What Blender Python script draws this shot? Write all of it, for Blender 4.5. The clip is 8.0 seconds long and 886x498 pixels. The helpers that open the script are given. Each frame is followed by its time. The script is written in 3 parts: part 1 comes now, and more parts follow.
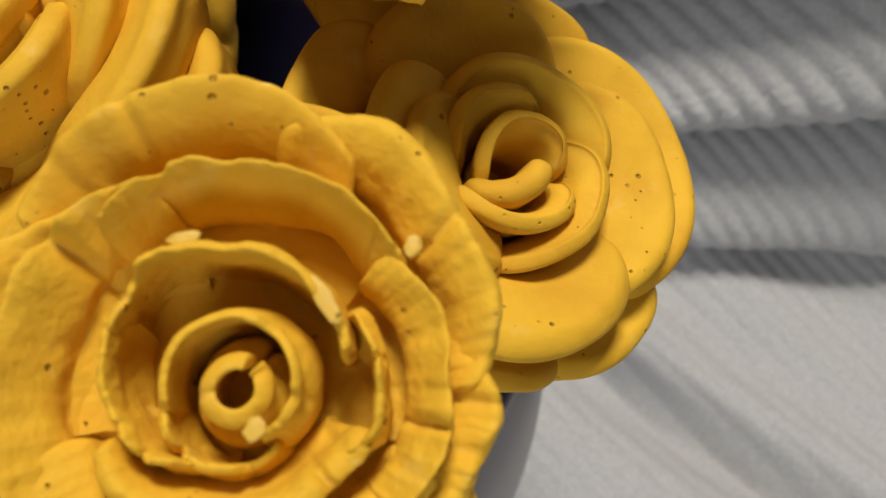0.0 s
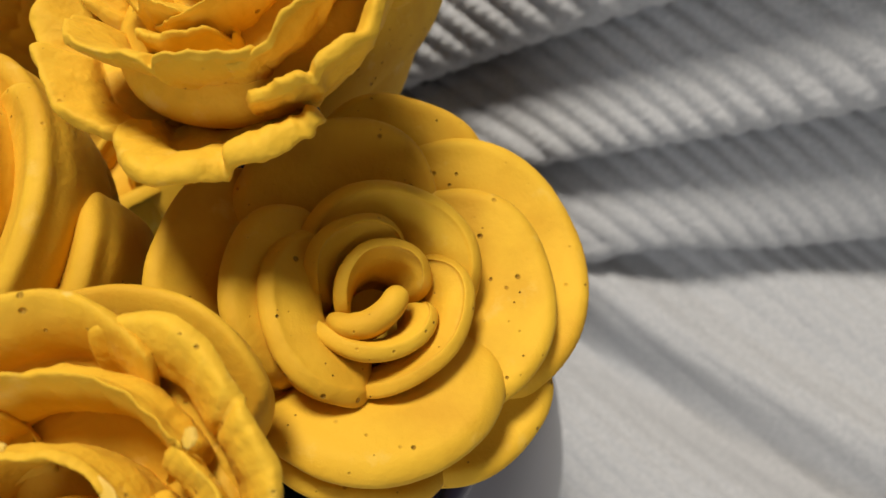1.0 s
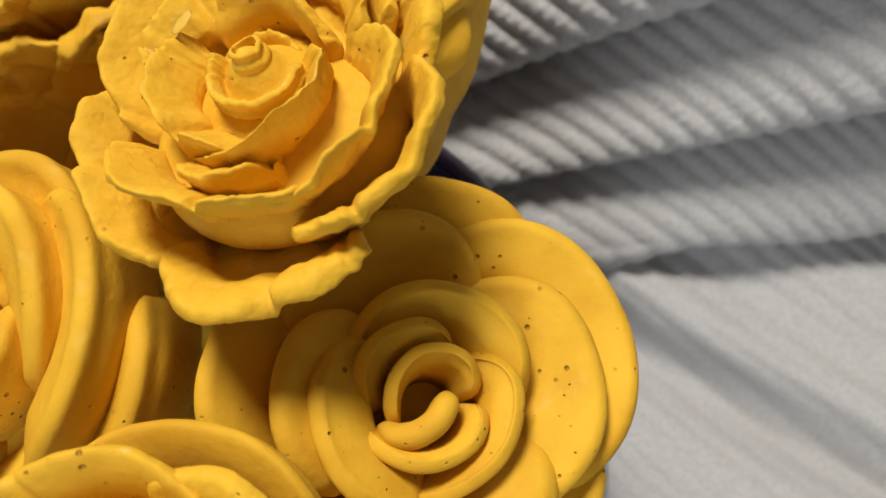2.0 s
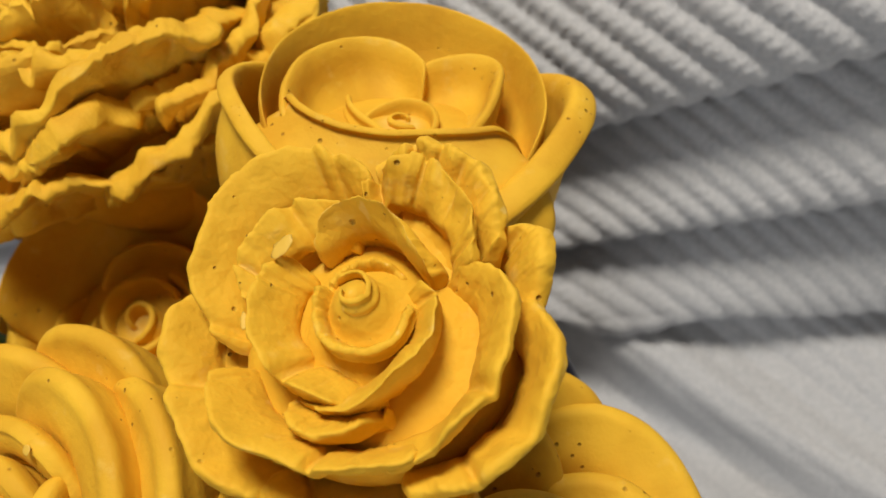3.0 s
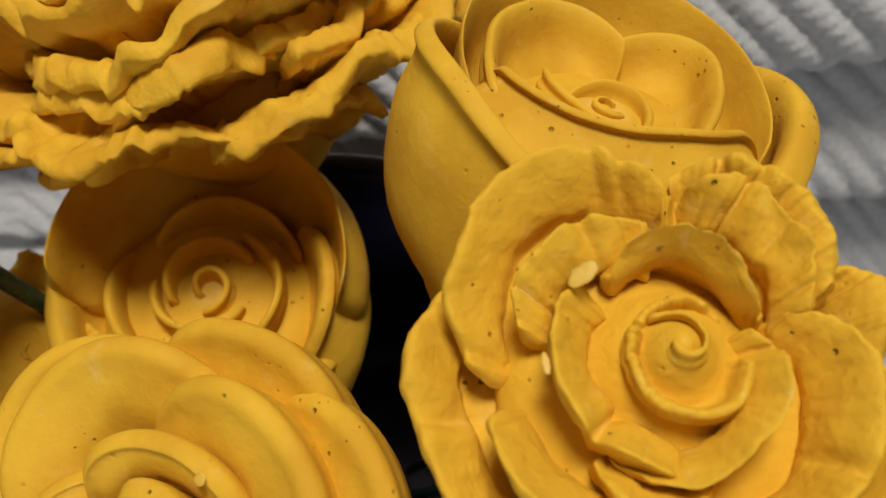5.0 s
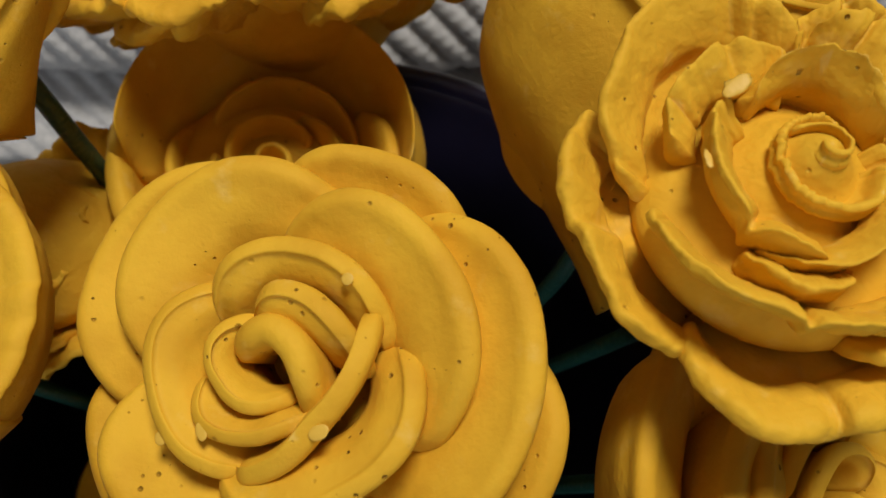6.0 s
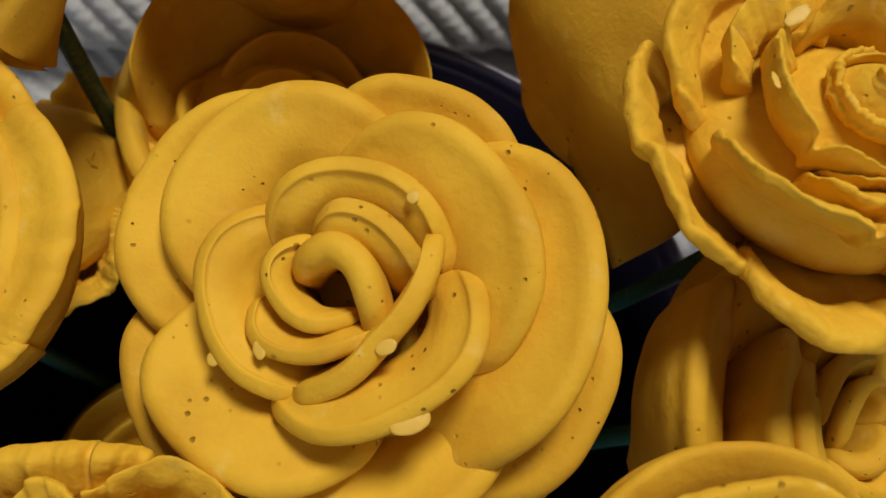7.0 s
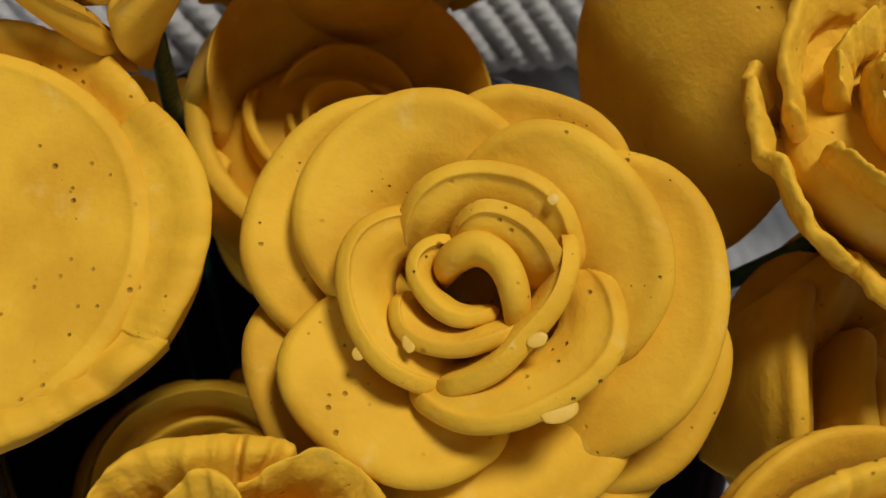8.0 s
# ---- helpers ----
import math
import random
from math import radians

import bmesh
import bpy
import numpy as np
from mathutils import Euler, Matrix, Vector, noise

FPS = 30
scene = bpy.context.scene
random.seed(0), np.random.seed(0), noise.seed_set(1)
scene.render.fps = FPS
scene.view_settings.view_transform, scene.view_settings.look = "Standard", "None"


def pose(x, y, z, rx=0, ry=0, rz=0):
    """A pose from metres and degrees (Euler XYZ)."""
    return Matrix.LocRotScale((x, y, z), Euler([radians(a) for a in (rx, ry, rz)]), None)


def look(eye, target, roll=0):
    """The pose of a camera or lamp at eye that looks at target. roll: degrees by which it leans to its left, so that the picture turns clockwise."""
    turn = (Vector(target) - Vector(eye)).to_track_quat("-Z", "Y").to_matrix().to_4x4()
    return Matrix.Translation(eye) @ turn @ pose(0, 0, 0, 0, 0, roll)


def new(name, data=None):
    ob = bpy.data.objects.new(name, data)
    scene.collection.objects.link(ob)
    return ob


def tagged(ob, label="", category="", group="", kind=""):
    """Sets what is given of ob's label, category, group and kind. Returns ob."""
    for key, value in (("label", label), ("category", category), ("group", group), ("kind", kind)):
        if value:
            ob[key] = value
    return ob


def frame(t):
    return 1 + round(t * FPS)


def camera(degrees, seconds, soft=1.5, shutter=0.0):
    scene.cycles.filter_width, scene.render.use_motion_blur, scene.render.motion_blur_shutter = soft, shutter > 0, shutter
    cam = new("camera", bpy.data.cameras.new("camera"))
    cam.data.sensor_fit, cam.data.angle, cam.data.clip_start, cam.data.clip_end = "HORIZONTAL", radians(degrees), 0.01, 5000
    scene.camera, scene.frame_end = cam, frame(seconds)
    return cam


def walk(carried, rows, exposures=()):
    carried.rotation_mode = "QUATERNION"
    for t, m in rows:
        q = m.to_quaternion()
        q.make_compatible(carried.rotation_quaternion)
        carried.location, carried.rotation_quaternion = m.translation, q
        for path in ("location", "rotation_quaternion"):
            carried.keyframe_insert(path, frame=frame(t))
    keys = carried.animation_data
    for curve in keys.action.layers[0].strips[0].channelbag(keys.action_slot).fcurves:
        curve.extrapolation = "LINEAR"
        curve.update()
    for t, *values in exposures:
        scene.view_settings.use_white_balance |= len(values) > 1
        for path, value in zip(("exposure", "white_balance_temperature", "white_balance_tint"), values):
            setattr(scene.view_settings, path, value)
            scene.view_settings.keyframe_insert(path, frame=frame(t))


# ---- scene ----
# ---------------------------------------------------------------- camera
cam = camera(53.1, 8.0, soft=1.5)
PATH = [
    (0, (0.0281, -0.0837, 0.3428), (0.0257, 0.0634, 0.0813), -0.54),
    (0.5, (0.0479, -0.0761, 0.3487), (0.0250, 0.0678, 0.0866), -10.83),
    (1, (0.0635, -0.0707, 0.3531), (0.0179, 0.0726, 0.0935), -21.35),
    (1.2, (0.0658, -0.0689, 0.3541), (0.0151, 0.0702, 0.0932), -23.46),
    (2.3, (0.0605, -0.0428, 0.3667), (0.0021, 0.0871, 0.1027), -29.41),
    (2.5, (0.0572, -0.0359, 0.3710), (-0.0007, 0.0937, 0.1067), -29.13),
    (3, (0.0513, -0.0243, 0.3745), (0.0011, 0.1022, 0.1072), -25.73),
    (3.5, (0.0499, -0.0044, 0.3765), (0.0088, 0.1183, 0.1058), -20.80),
    (4, (0.0377, 0.0042, 0.3749), (0.0034, 0.1163, 0.0988), -19.02),
    (4.5, (0.0160, 0.0039, 0.3690), (-0.0038, 0.1102, 0.0891), -11.89),
    (5, (0.0030, -0.0064, 0.3684), (-0.0049, 0.0956, 0.0864), -5.28),
    (5.2, (-0.0033, -0.0134, 0.3701), (-0.0069, 0.0864, 0.0872), -2.15),
    (6.3, (-0.0294, -0.0327, 0.3632), (0.0024, 0.0722, 0.0840), 17.85),
    (6.5, (-0.0324, -0.0354, 0.3619), (0.0048, 0.0704, 0.0837), 20.33),
    (7, (-0.0400, -0.0401, 0.3601), (0.0077, 0.0696, 0.0850), 24.68),
    (7.5, (-0.0527, -0.0488, 0.3555), (0.0104, 0.0656, 0.0855), 29.92),
    (8, (-0.0686, -0.0444, 0.3576), (0.0097, 0.0726, 0.0927), 34.48),
]
EXPOSURES = [(0.0, -0.15), (1.0, 0.0), (2.5, 0.02), (3.0, -0.10), (4.0, -0.15), (5.0, -0.38), (6.5, -0.47), (8.0, -0.49)]
walk(cam, [(t, look(eye, target, roll)) for t, eye, target, roll in PATH], EXPOSURES)
cam.data.dof.use_dof = True
cam.data.dof.focus_distance = 0.115
cam.data.dof.aperture_fstop = 30.0

# ---------------------------------------------------------------- light
world = bpy.data.worlds.new("room_air")
world.use_nodes = True
world.node_tree.nodes["Background"].inputs["Color"].default_value = (0.9, 0.92, 1.0, 1)
world.node_tree.nodes["Background"].inputs["Strength"].default_value = 0.10
scene.world = world


def area_lamp(name, eye, target, size, watts, colour):
    data = bpy.data.lights.new(name, "AREA")
    data.shape, data.size, data.energy, data.color = "DISK", size, watts, colour
    ob = new(name, data)
    ob.matrix_world = look(eye, target)
    return ob


area_lamp("ceiling_lamp_light", (0.08, 0.54, 1.94), (0, 0.0, 0.2), 0.50, 40.0, (1.0, 0.94, 0.85))
# added front fill that brightens the blanket's rolls; no known source stands there
area_lamp("added_fill_light", (-0.3, -2.40, 1.15), (0, 0.0, 0.2), 1.1, 21.5, (0.92, 0.96, 1.0))


# ---------------------------------------------------------------- materials
def material(name):
    m = bpy.data.materials.new(name)
    m.use_nodes = True
    return m, m.node_tree.nodes, m.node_tree.links, m.node_tree.nodes["Principled BSDF"]


def math_node(nodes, links, op, a, b=None):
    n = nodes.new("ShaderNodeMath")
    n.operation = op
    for i, v in enumerate((a, b)):
        if v is None:
            continue
        if isinstance(v, (int, float)):
            n.inputs[i].default_value = v
        else:
            links.new(v, n.inputs[i])
    return n.outputs[0]


def mix_colour(nodes, links, fac, a, b):
    n = nodes.new("ShaderNodeMix")
    n.data_type = "RGBA"
    for slot, v in ((0, fac), (6, a), (7, b)):
        if isinstance(v, (int, float)):
            n.inputs[slot].default_value = v
        elif isinstance(v, tuple):
            n.inputs[slot].default_value = v
        else:
            links.new(v, n.inputs[slot])
    return n.outputs[2]


def ramp(nodes, links, value, lo, hi):
    n = nodes.new("ShaderNodeMapRange")
    n.inputs[1].default_value, n.inputs[2].default_value = lo, hi
    links.new(value, n.inputs[0])
    return n.outputs[0]


def plaster(name, colour, deep, pale, pits=0.75, grain=1.0, lumps=0.3, relief=0.0006):
    """Dyed casting plaster: matt, slightly chalky, with air-bubble pits and pale rubbed spots."""
    m, nodes, links, bsdf = material(name)
    tex = nodes.new("ShaderNodeTexCoord").outputs["Object"]
    info = nodes.new("ShaderNodeObjectInfo").outputs["Random"]
    shift = nodes.new("ShaderNodeVectorMath")
    shift.operation = "ADD"
    links.new(tex, shift.inputs[0])
    comb = nodes.new("ShaderNodeCombineXYZ")
    for i in range(3):
        links.new(info, comb.inputs[i])
    links.new(comb.outputs[0], shift.inputs[1])
    co = shift.outputs[0]

    def noise_tex(scale, detail=4.0, rough=0.55):
        n = nodes.new("ShaderNodeTexNoise")
        n.inputs["Scale"].default_value, n.inputs["Detail"].default_value = scale, detail
        n.inputs["Roughness"].default_value = rough
        links.new(co, n.inputs["Vector"])
        return n.outputs["Fac"]

    def pit_mask(scale, radius, share):
        v = nodes.new("ShaderNodeTexVoronoi")
        v.inputs["Scale"].default_value = scale
        links.new(co, v.inputs["Vector"])
        sep = nodes.new("ShaderNodeSeparateColor")
        links.new(v.outputs["Color"], sep.inputs[0])
        # radius differs from pit to pit; only some cells hold one
        size = math_node(nodes, links, "MULTIPLY", math_node(nodes, links, "POWER", sep.outputs[1], 2.5), radius * 1.5)
        size = math_node(nodes, links, "ADD", size, radius * 0.4)
        inside = math_node(nodes, links, "DIVIDE", v.outputs["Distance"], size)
        depth = math_node(nodes, links, "SUBTRACT", 1.0, inside)
        depth = math_node(nodes, links, "MAXIMUM", depth, 0.0)
        on = math_node(nodes, links, "GREATER_THAN", sep.outputs[0], share)
        return math_node(nodes, links, "MULTIPLY", depth, on)

    blotch = ramp(nodes, links, noise_tex(70, 4), 0.40, 0.64)
    fine = noise_tex(900, 4, 0.6)
    col = mix_colour(nodes, links, blotch, colour, deep)
    rub = ramp(nodes, links, noise_tex(160, 5, 0.6), 0.60, 0.80)
    rub = math_node(nodes, links, "MULTIPLY", rub, 0.5)
    col = mix_colour(nodes, links, rub, col, pale)
    # paler lips: rubbed wear, with the brightness of lit edges painted into the colour
    worn_lit = ramp(nodes, links, nodes.new("ShaderNodeNewGeometry").outputs["Pointiness"], 0.515, 0.60)
    worn_lit = math_node(nodes, links, "MULTIPLY", worn_lit, math_node(nodes, links, "MULTIPLY", noise_tex(300, 3), 0.8))
    col = mix_colour(nodes, links, worn_lit, col, pale)
    speck = ramp(nodes, links, noise_tex(2200, 2), 0.66, 0.8)
    col = mix_colour(nodes, links, math_node(nodes, links, "MULTIPLY", speck, 0.30), col, deep)
    pit_a = pit_mask(260, 0.070, pits + 0.16)
    pit_b = pit_mask(620, 0.15, pits)
    pit = math_node(nodes, links, "MAXIMUM", pit_a, pit_b)
    pit = math_node(nodes, links, "MULTIPLY", pit, ramp(nodes, links, noise_tex(48, 2), 0.46, 0.56))
    # shade inside the pits, put into the colour as dark brown
    pit_shade = math_node(nodes, links, "MINIMUM", math_node(nodes, links, "MULTIPLY", pit, 1.6), 0.58)
    col = mix_colour(nodes, links, pit_shade, col, (0.24, 0.105, 0.012, 1))
    links.new(col, bsdf.inputs["Base Color"])
    bsdf.inputs["Roughness"].default_value = 0.74
    bsdf.inputs["Specular IOR Level"].default_value = 0.25
    bsdf.inputs["Subsurface Weight"].default_value = 0.02
    bsdf.inputs["Subsurface Radius"].default_value = (0.004, 0.002, 0.0008)
    bsdf.inputs["Subsurface Scale"].default_value = 0.3
    bump = nodes.new("ShaderNodeBump")
    bump.inputs["Strength"].default_value, bump.inputs["Distance"].default_value = 0.9, relief
    h = math_node(nodes, links, "MULTIPLY", fine, 0.10 * grain)
    h = math_node(nodes, links, "ADD", h, math_node(nodes, links, "MULTIPLY", noise_tex(190, 3), lumps))
    h = math_node(nodes, links, "ADD", h, math_node(nodes, links, "MULTIPLY", noise_tex(420, 2), lumps * 0.22))
    h = math_node(nodes, links, "SUBTRACT", h, math_node(nodes, links, "MULTIPLY", pit, 1.2))
    links.new(h, bump.inputs["Height"])
    links.new(bump.outputs[0], bsdf.inputs["Normal"])
    return m


def simple(name, colour, rough, grain_scale, grain, spec=0.5, coat=0.0, dark=0.7):
    m, nodes, links, bsdf = material(name)
    tex = nodes.new("ShaderNodeTexCoord").outputs["Object"]
    n = nodes.new("ShaderNodeTexNoise")
    n.inputs["Scale"].default_value, n.inputs["Detail"].default_value = grain_scale, 5
    links.new(tex, n.inputs["Vector"])
    deep = tuple(c * dark for c in colour[:3]) + (1,)
    links.new(mix_colour(nodes, links, n.outputs["Fac"], deep, colour), bsdf.inputs["Base Color"])
    bsdf.inputs["Roughness"].default_value = rough
    bsdf.inputs["Specular IOR Level"].default_value = spec
    bsdf.inputs["Coat Weight"].default_value = coat
    b = nodes.new("ShaderNodeBump")
    b.inputs["Strength"].default_value, b.inputs["Distance"].default_value = grain, 0.001
    links.new(n.outputs["Fac"], b.inputs["Height"])
    links.new(b.outputs[0], bsdf.inputs["Normal"])
    return m


YELLOW, DEEP, PALE = (0.73, 0.422, 0.027, 1), (0.62, 0.33, 0.018, 1), (0.77, 0.55, 0.16, 1)
M_SMOOTH = plaster("yellow_plaster_smooth", YELLOW, DEEP, PALE, 0.36, 2.2, 0.40)
M_ROUGH = plaster("yellow_plaster_chipped", YELLOW, (0.68, 0.38, 0.022, 1), PALE, 0.70, 1.2, 0.9, 0.0009)
M_RUFFLE = plaster("yellow_plaster_ruffled", (0.73, 0.425, 0.028, 1), DEEP, PALE, 0.85, 1.2, 1.0, 0.0009)
M_CHIP = simple("bare_pale_plaster", (0.71, 0.435, 0.055, 1), 0.55, 500, 0.2, 0.5, 0.0, 0.9)
M_STEM = simple("green_floral_wire", (0.010, 0.07, 0.055, 1), 0.45, 900, 0.4)
M_VASE = simple("dark_violet_glass", (0.030, 0.024, 0.055, 1), 0.3, 40, 0.02, 0.4, 0.15)
M_WALL = simple("warm_white_paint", (0.40, 0.39, 0.37, 1), 0.8, 60, 0.1, 0.3, 0.0, 0.92)
M_FLOOR = simple("brown_floor", (0.22, 0.15, 0.09, 1), 0.5, 30, 0.2)
M_SOFA = simple("grey_upholstery", (0.25, 0.25, 0.26, 1), 0.9, 400, 0.6, 0.2)


def knit_material():
    m, nodes, links, bsdf = material("grey_ribbed_knit")
    tex = nodes.new("ShaderNodeTexCoord").outputs["Object"]

    def noise_tex(scale, detail):
        n = nodes.new("ShaderNodeTexNoise")
        n.inputs["Scale"].default_value, n.inputs["Detail"].default_value = scale, detail
        links.new(tex, n.inputs["Vector"])
        return n.outputs["Fac"]

    fuzz = noise_tex(700, 5)
    broad = noise_tex(14, 3)
    col = mix_colour(nodes, links, ramp(nodes, links, fuzz, 0.35, 0.65), (0.39, 0.39, 0.395, 1), (0.51, 0.505, 0.50, 1))
    col = mix_colour(nodes, links, math_node(nodes, links, "MULTIPLY", broad, 0.35), col, (0.42, 0.42, 0.44, 1))
    links.new(col, bsdf.inputs["Base Color"])
    bsdf.inputs["Roughness"].default_value = 0.95
    bsdf.inputs["Specular IOR Level"].default_value = 0.1
    bsdf.inputs["Sheen Weight"].default_value = 0.25
    b = nodes.new("ShaderNodeBump")
    b.inputs["Strength"].default_value, b.inputs["Distance"].default_value = 0.5, 0.0015
    links.new(fuzz, b.inputs["Height"])
    links.new(b.outputs[0], bsdf.inputs["Normal"])
    return m


M_KNIT = knit_material()


# ---------------------------------------------------------------- mesh helpers
def mesh_from(name, verts, faces, mat, smooth=True):
    me = bpy.data.meshes.new(name)
    me.from_pydata([tuple(v) for v in verts], [], faces)
    me.materials.append(mat)
    if smooth:
        me.polygons.foreach_set("use_smooth", [True] * len(me.polygons))
    me.update()
    return me


def under(name, me, parent, label=""):
    ob = new(name, me)
    ob.parent = parent
    return tagged(ob, label) if label else ob


def catmull(points, steps):
    """A smooth open curve through points: array (k, 2, n) -> samples (m, 2, n)."""
    p = np.concatenate([2 * points[:1] - points[1:2], points, 2 * points[-1:] - points[-2:-1]])
    out = []
    for i in range(1, len(p) - 2):
        for s in range(steps):
            q = s / steps
            out.append(0.5 * (2 * p[i] + (p[i + 1] - p[i - 1]) * q + (2 * p[i - 1] - 5 * p[i] + 4 * p[i + 1] - p[i + 2]) * q * q
                              + (3 * p[i] - p[i - 1] - 3 * p[i + 1] + p[i + 2]) * q ** 3))
    out.append(p[-2])
    return np.array(out)


def ripple(u, rng, freq):
    """Smooth random waviness over u, about -1 to 1."""
    total = np.zeros_like(u)
    for k in range(1, 5):
        total += np.sin(u * freq * k * 0.8 + rng.uniform(0, 6.28)) * rng.uniform(0.4, 1.0) / k ** 0.8
    return total / 1.8


def lathe(name, profile, mat, seg=48, steps=5):
    pts = catmull(np.array(profile, float)[:, :, None], steps)[:, :, 0]
    verts, faces = [], []
    for r, z in pts:
        for k in range(seg):
            a = 2 * math.pi * k / seg
            verts.append((max(r, 0.0) * math.cos(a), max(r, 0.0) * math.sin(a), z))
    for i in range(len(pts) - 1):
        for k in range(seg):
            b = (k + 1) % seg
            faces.append((i * seg + k, i * seg + b, (i + 1) * seg + b, (i + 1) * seg + k))
    return mesh_from(name, verts, faces, mat)


def petal_mesh(rng, R, a, span, r, z, mat, solid=True, w=0.34, h=0.22, t=0.05, curl=0.02, back=0.8, foot=0.5, belly=0.0, pinch=0.22, drop=0.10,
               power=3.0, slope=0.0, dip=0.0, tuck=0.0, wave=0.0, freq=3.0, jag=0.0, notch=0.0, flat=0.0, bowl=False, rough=0.0, streak=0.0, tip=0.93, nu=36, steps=4,
               radii=None, heights=None):
    """One petal of a flower of radius R whose face looks along +z. a: the direction of its middle in degrees, span: the angle
    it covers, r and z: radius and height of its lip (in R). solid: a thick cast petal; else a thin one that follows its own back.
    slope: the lip climbs along its length; wave, jag, notch: soft waves, fine raggedness and broken gaps of the lip.
    radii, heights: the lip's radius and height at five even stations, instead of r and z with pinch, drop and slope."""
    u = np.linspace(-1, 1, nu)
    u = 1.25 * u - 0.25 * u ** 3
    au = np.abs(u)
    base = r * (1 - pinch * au ** power) + tuck * u
    zb = z - drop * au ** power + slope * u
    if radii:
        lip = catmull(np.array([radii, heights]).T[:, :, None], 12)[:, :, 0]
        at = np.linspace(-1, 1, len(lip))
        base, zb = np.interp(u, at, lip[:, 0]) + tuck * u, np.interp(u, at, lip[:, 1])
    side = np.clip(0.35 + u * math.copysign(1.0, dip), 0, None) / 1.35 if dip else np.zeros(nu)
    zb = zb - abs(dip) * side ** 1.4
    dr, dz, cv = np.zeros(nu), np.zeros(nu), curl * (1 - 0.9 * side)
    if wave:
        dr, dz = wave * ripple(u, rng, freq), wave * 0.8 * ripple(u, rng, freq)
        cv = cv + wave * 0.6 * ripple(u, rng, freq * 0.8)
    if jag:
        dz = dz + jag * np.array([noise.noise((float(x) * 8 * span / 90, a * 0.37, r * 7)) + 0.5 * noise.noise((float(x) * 26 * span / 90, a, r * 3)) for x in u])
    if notch:
        for k in range(rng.randint(1, 3)):
            at, wide = rng.uniform(-0.9, 0.9), rng.uniform(0.03, 0.10)
            dz = dz - notch * rng.uniform(0.4, 1.0) * np.exp(-((u - at) / wide) ** 2)
    rl, zl = base + dr, zb + dz
    ri = np.maximum(base - w, 0.02)
    ww = base - ri
    if bowl:
        P = [(ri, zb - h), (ri + 0.45 * ww + 0.3 * dr, zb - h * 0.90 + 0.3 * dz), (ri + (1 - 0.20 / np.maximum(ww, 0.25)) * ww + 0.7 * dr, zb - h * 0.52 + 0.7 * dz)]
    elif flat:
        P = [(ri, zb - h), (ri + 0.34 * ww + 0.3 * dr, zb - h * (0.50 - 0.2 * flat) + 0.3 * dz), (ri + 0.72 * ww + 0.8 * dr, zb - h * (0.22 - 0.16 * flat) + 0.8 * dz)]
    else:
        P = [(ri, zb - h), (ri + 0.5 * ww + 0.45 * dr, zb - h * 0.66 + 0.4 * dz), (ri + 0.82 * ww - 0.4 * t + 0.85 * dr, zb - h * 0.18 + 0.85 * dz)]
    P += [(rl - 0.45 * t + cv * 0.4, zl), (rl + cv + 0.1 * t, zl - 0.35 * t - np.abs(cv) * 0.35),
          (rl + cv * 0.75 - 0.05 * t, zl - 1.25 * t - np.abs(cv) * 0.5)]
    if solid:
        P += [(base * (1 + belly) - 0.02, zb - 0.3 * back), (base * (1 + belly) * (0.45 + 0.55 * foot), zb - 0.66 * back), (base * foot * 0.8, zb - back)]
    else:
        P += [(ri + 0.84 * ww + 0.7 * t + 0.8 * dr, zb - h * 0.30 - t + 0.8 * dz), (ri + 0.5 * ww + 0.75 * t + 0.45 * dr, zb - h * 0.66 - t + 0.4 * dz), (ri + 0.4 * t, zb - h - t)]
    prof = catmull(np.array([[p, q] for p, q in P]), steps)
    m = len(prof)
    # the ends of a petal are rounded off, not cut
    close = np.sqrt(np.clip(1 - (np.clip(au - tip, 0, None) / (1.0005 - tip)) ** 2, 0, 1)) * 0.96 + 0.04
    core = prof.mean(axis=0, keepdims=True)
    prof = core + (prof - core) * close
    th = radians(a) + u * radians(span) / 2
    if streak:
        comb = np.array([noise.noise((float(x) * 30 * span / 90, a, 3.0)) + 0.6 * noise.noise((float(x) * 70 * span / 90, a, 9.0)) for x in u])
        prof[:, 1] += streak * comb
    X, Y, Z = prof[:, 0] * np.cos(th) * R, prof[:, 0] * np.sin(th) * R, prof[:, 1] * R
    verts = np.stack([X, Y, Z], -1).transpose(1, 0, 2).reshape(-1, 3)
    if rough:
        s = 1.0 / R
        for v in verts:
            q = Vector(v) * s
            n3 = noise.noise_vector(q * 3.0 + Vector((a, r, z)))
            n4 = noise.noise_vector(q * 9.0 + Vector((r, a, z)))
            n5 = noise.noise_vector(q * 21.0 + Vector((z, a, r)))
            v += (np.array(n3) + np.array(n4) * 0.40 + np.array(n5) * 0.12) * rough * R
    faces = []
    for i in range(nu - 1):
        for j in range(m):
            k = (j + 1) % m
            faces.append((i * m + j, (i + 1) * m + j, (i + 1) * m + k, i * m + k))
    faces.append(tuple(range(m)))
    faces.append(tuple(reversed(range((nu - 1) * m, nu * m))))
    return mesh_from("petal", verts, faces, mat)


def frame_of(loc, normal, right):
    """A pose at loc whose z looks along normal and whose x is nearest to right."""
    z = Vector(normal).normalized()
    x = Vector(right)
    x = (x - z * x.dot(z)).normalized()
    y = z.cross(x)
    m = Matrix((x, y, z)).transposed().to_4x4()
    m.translation = Vector(loc)
    return m


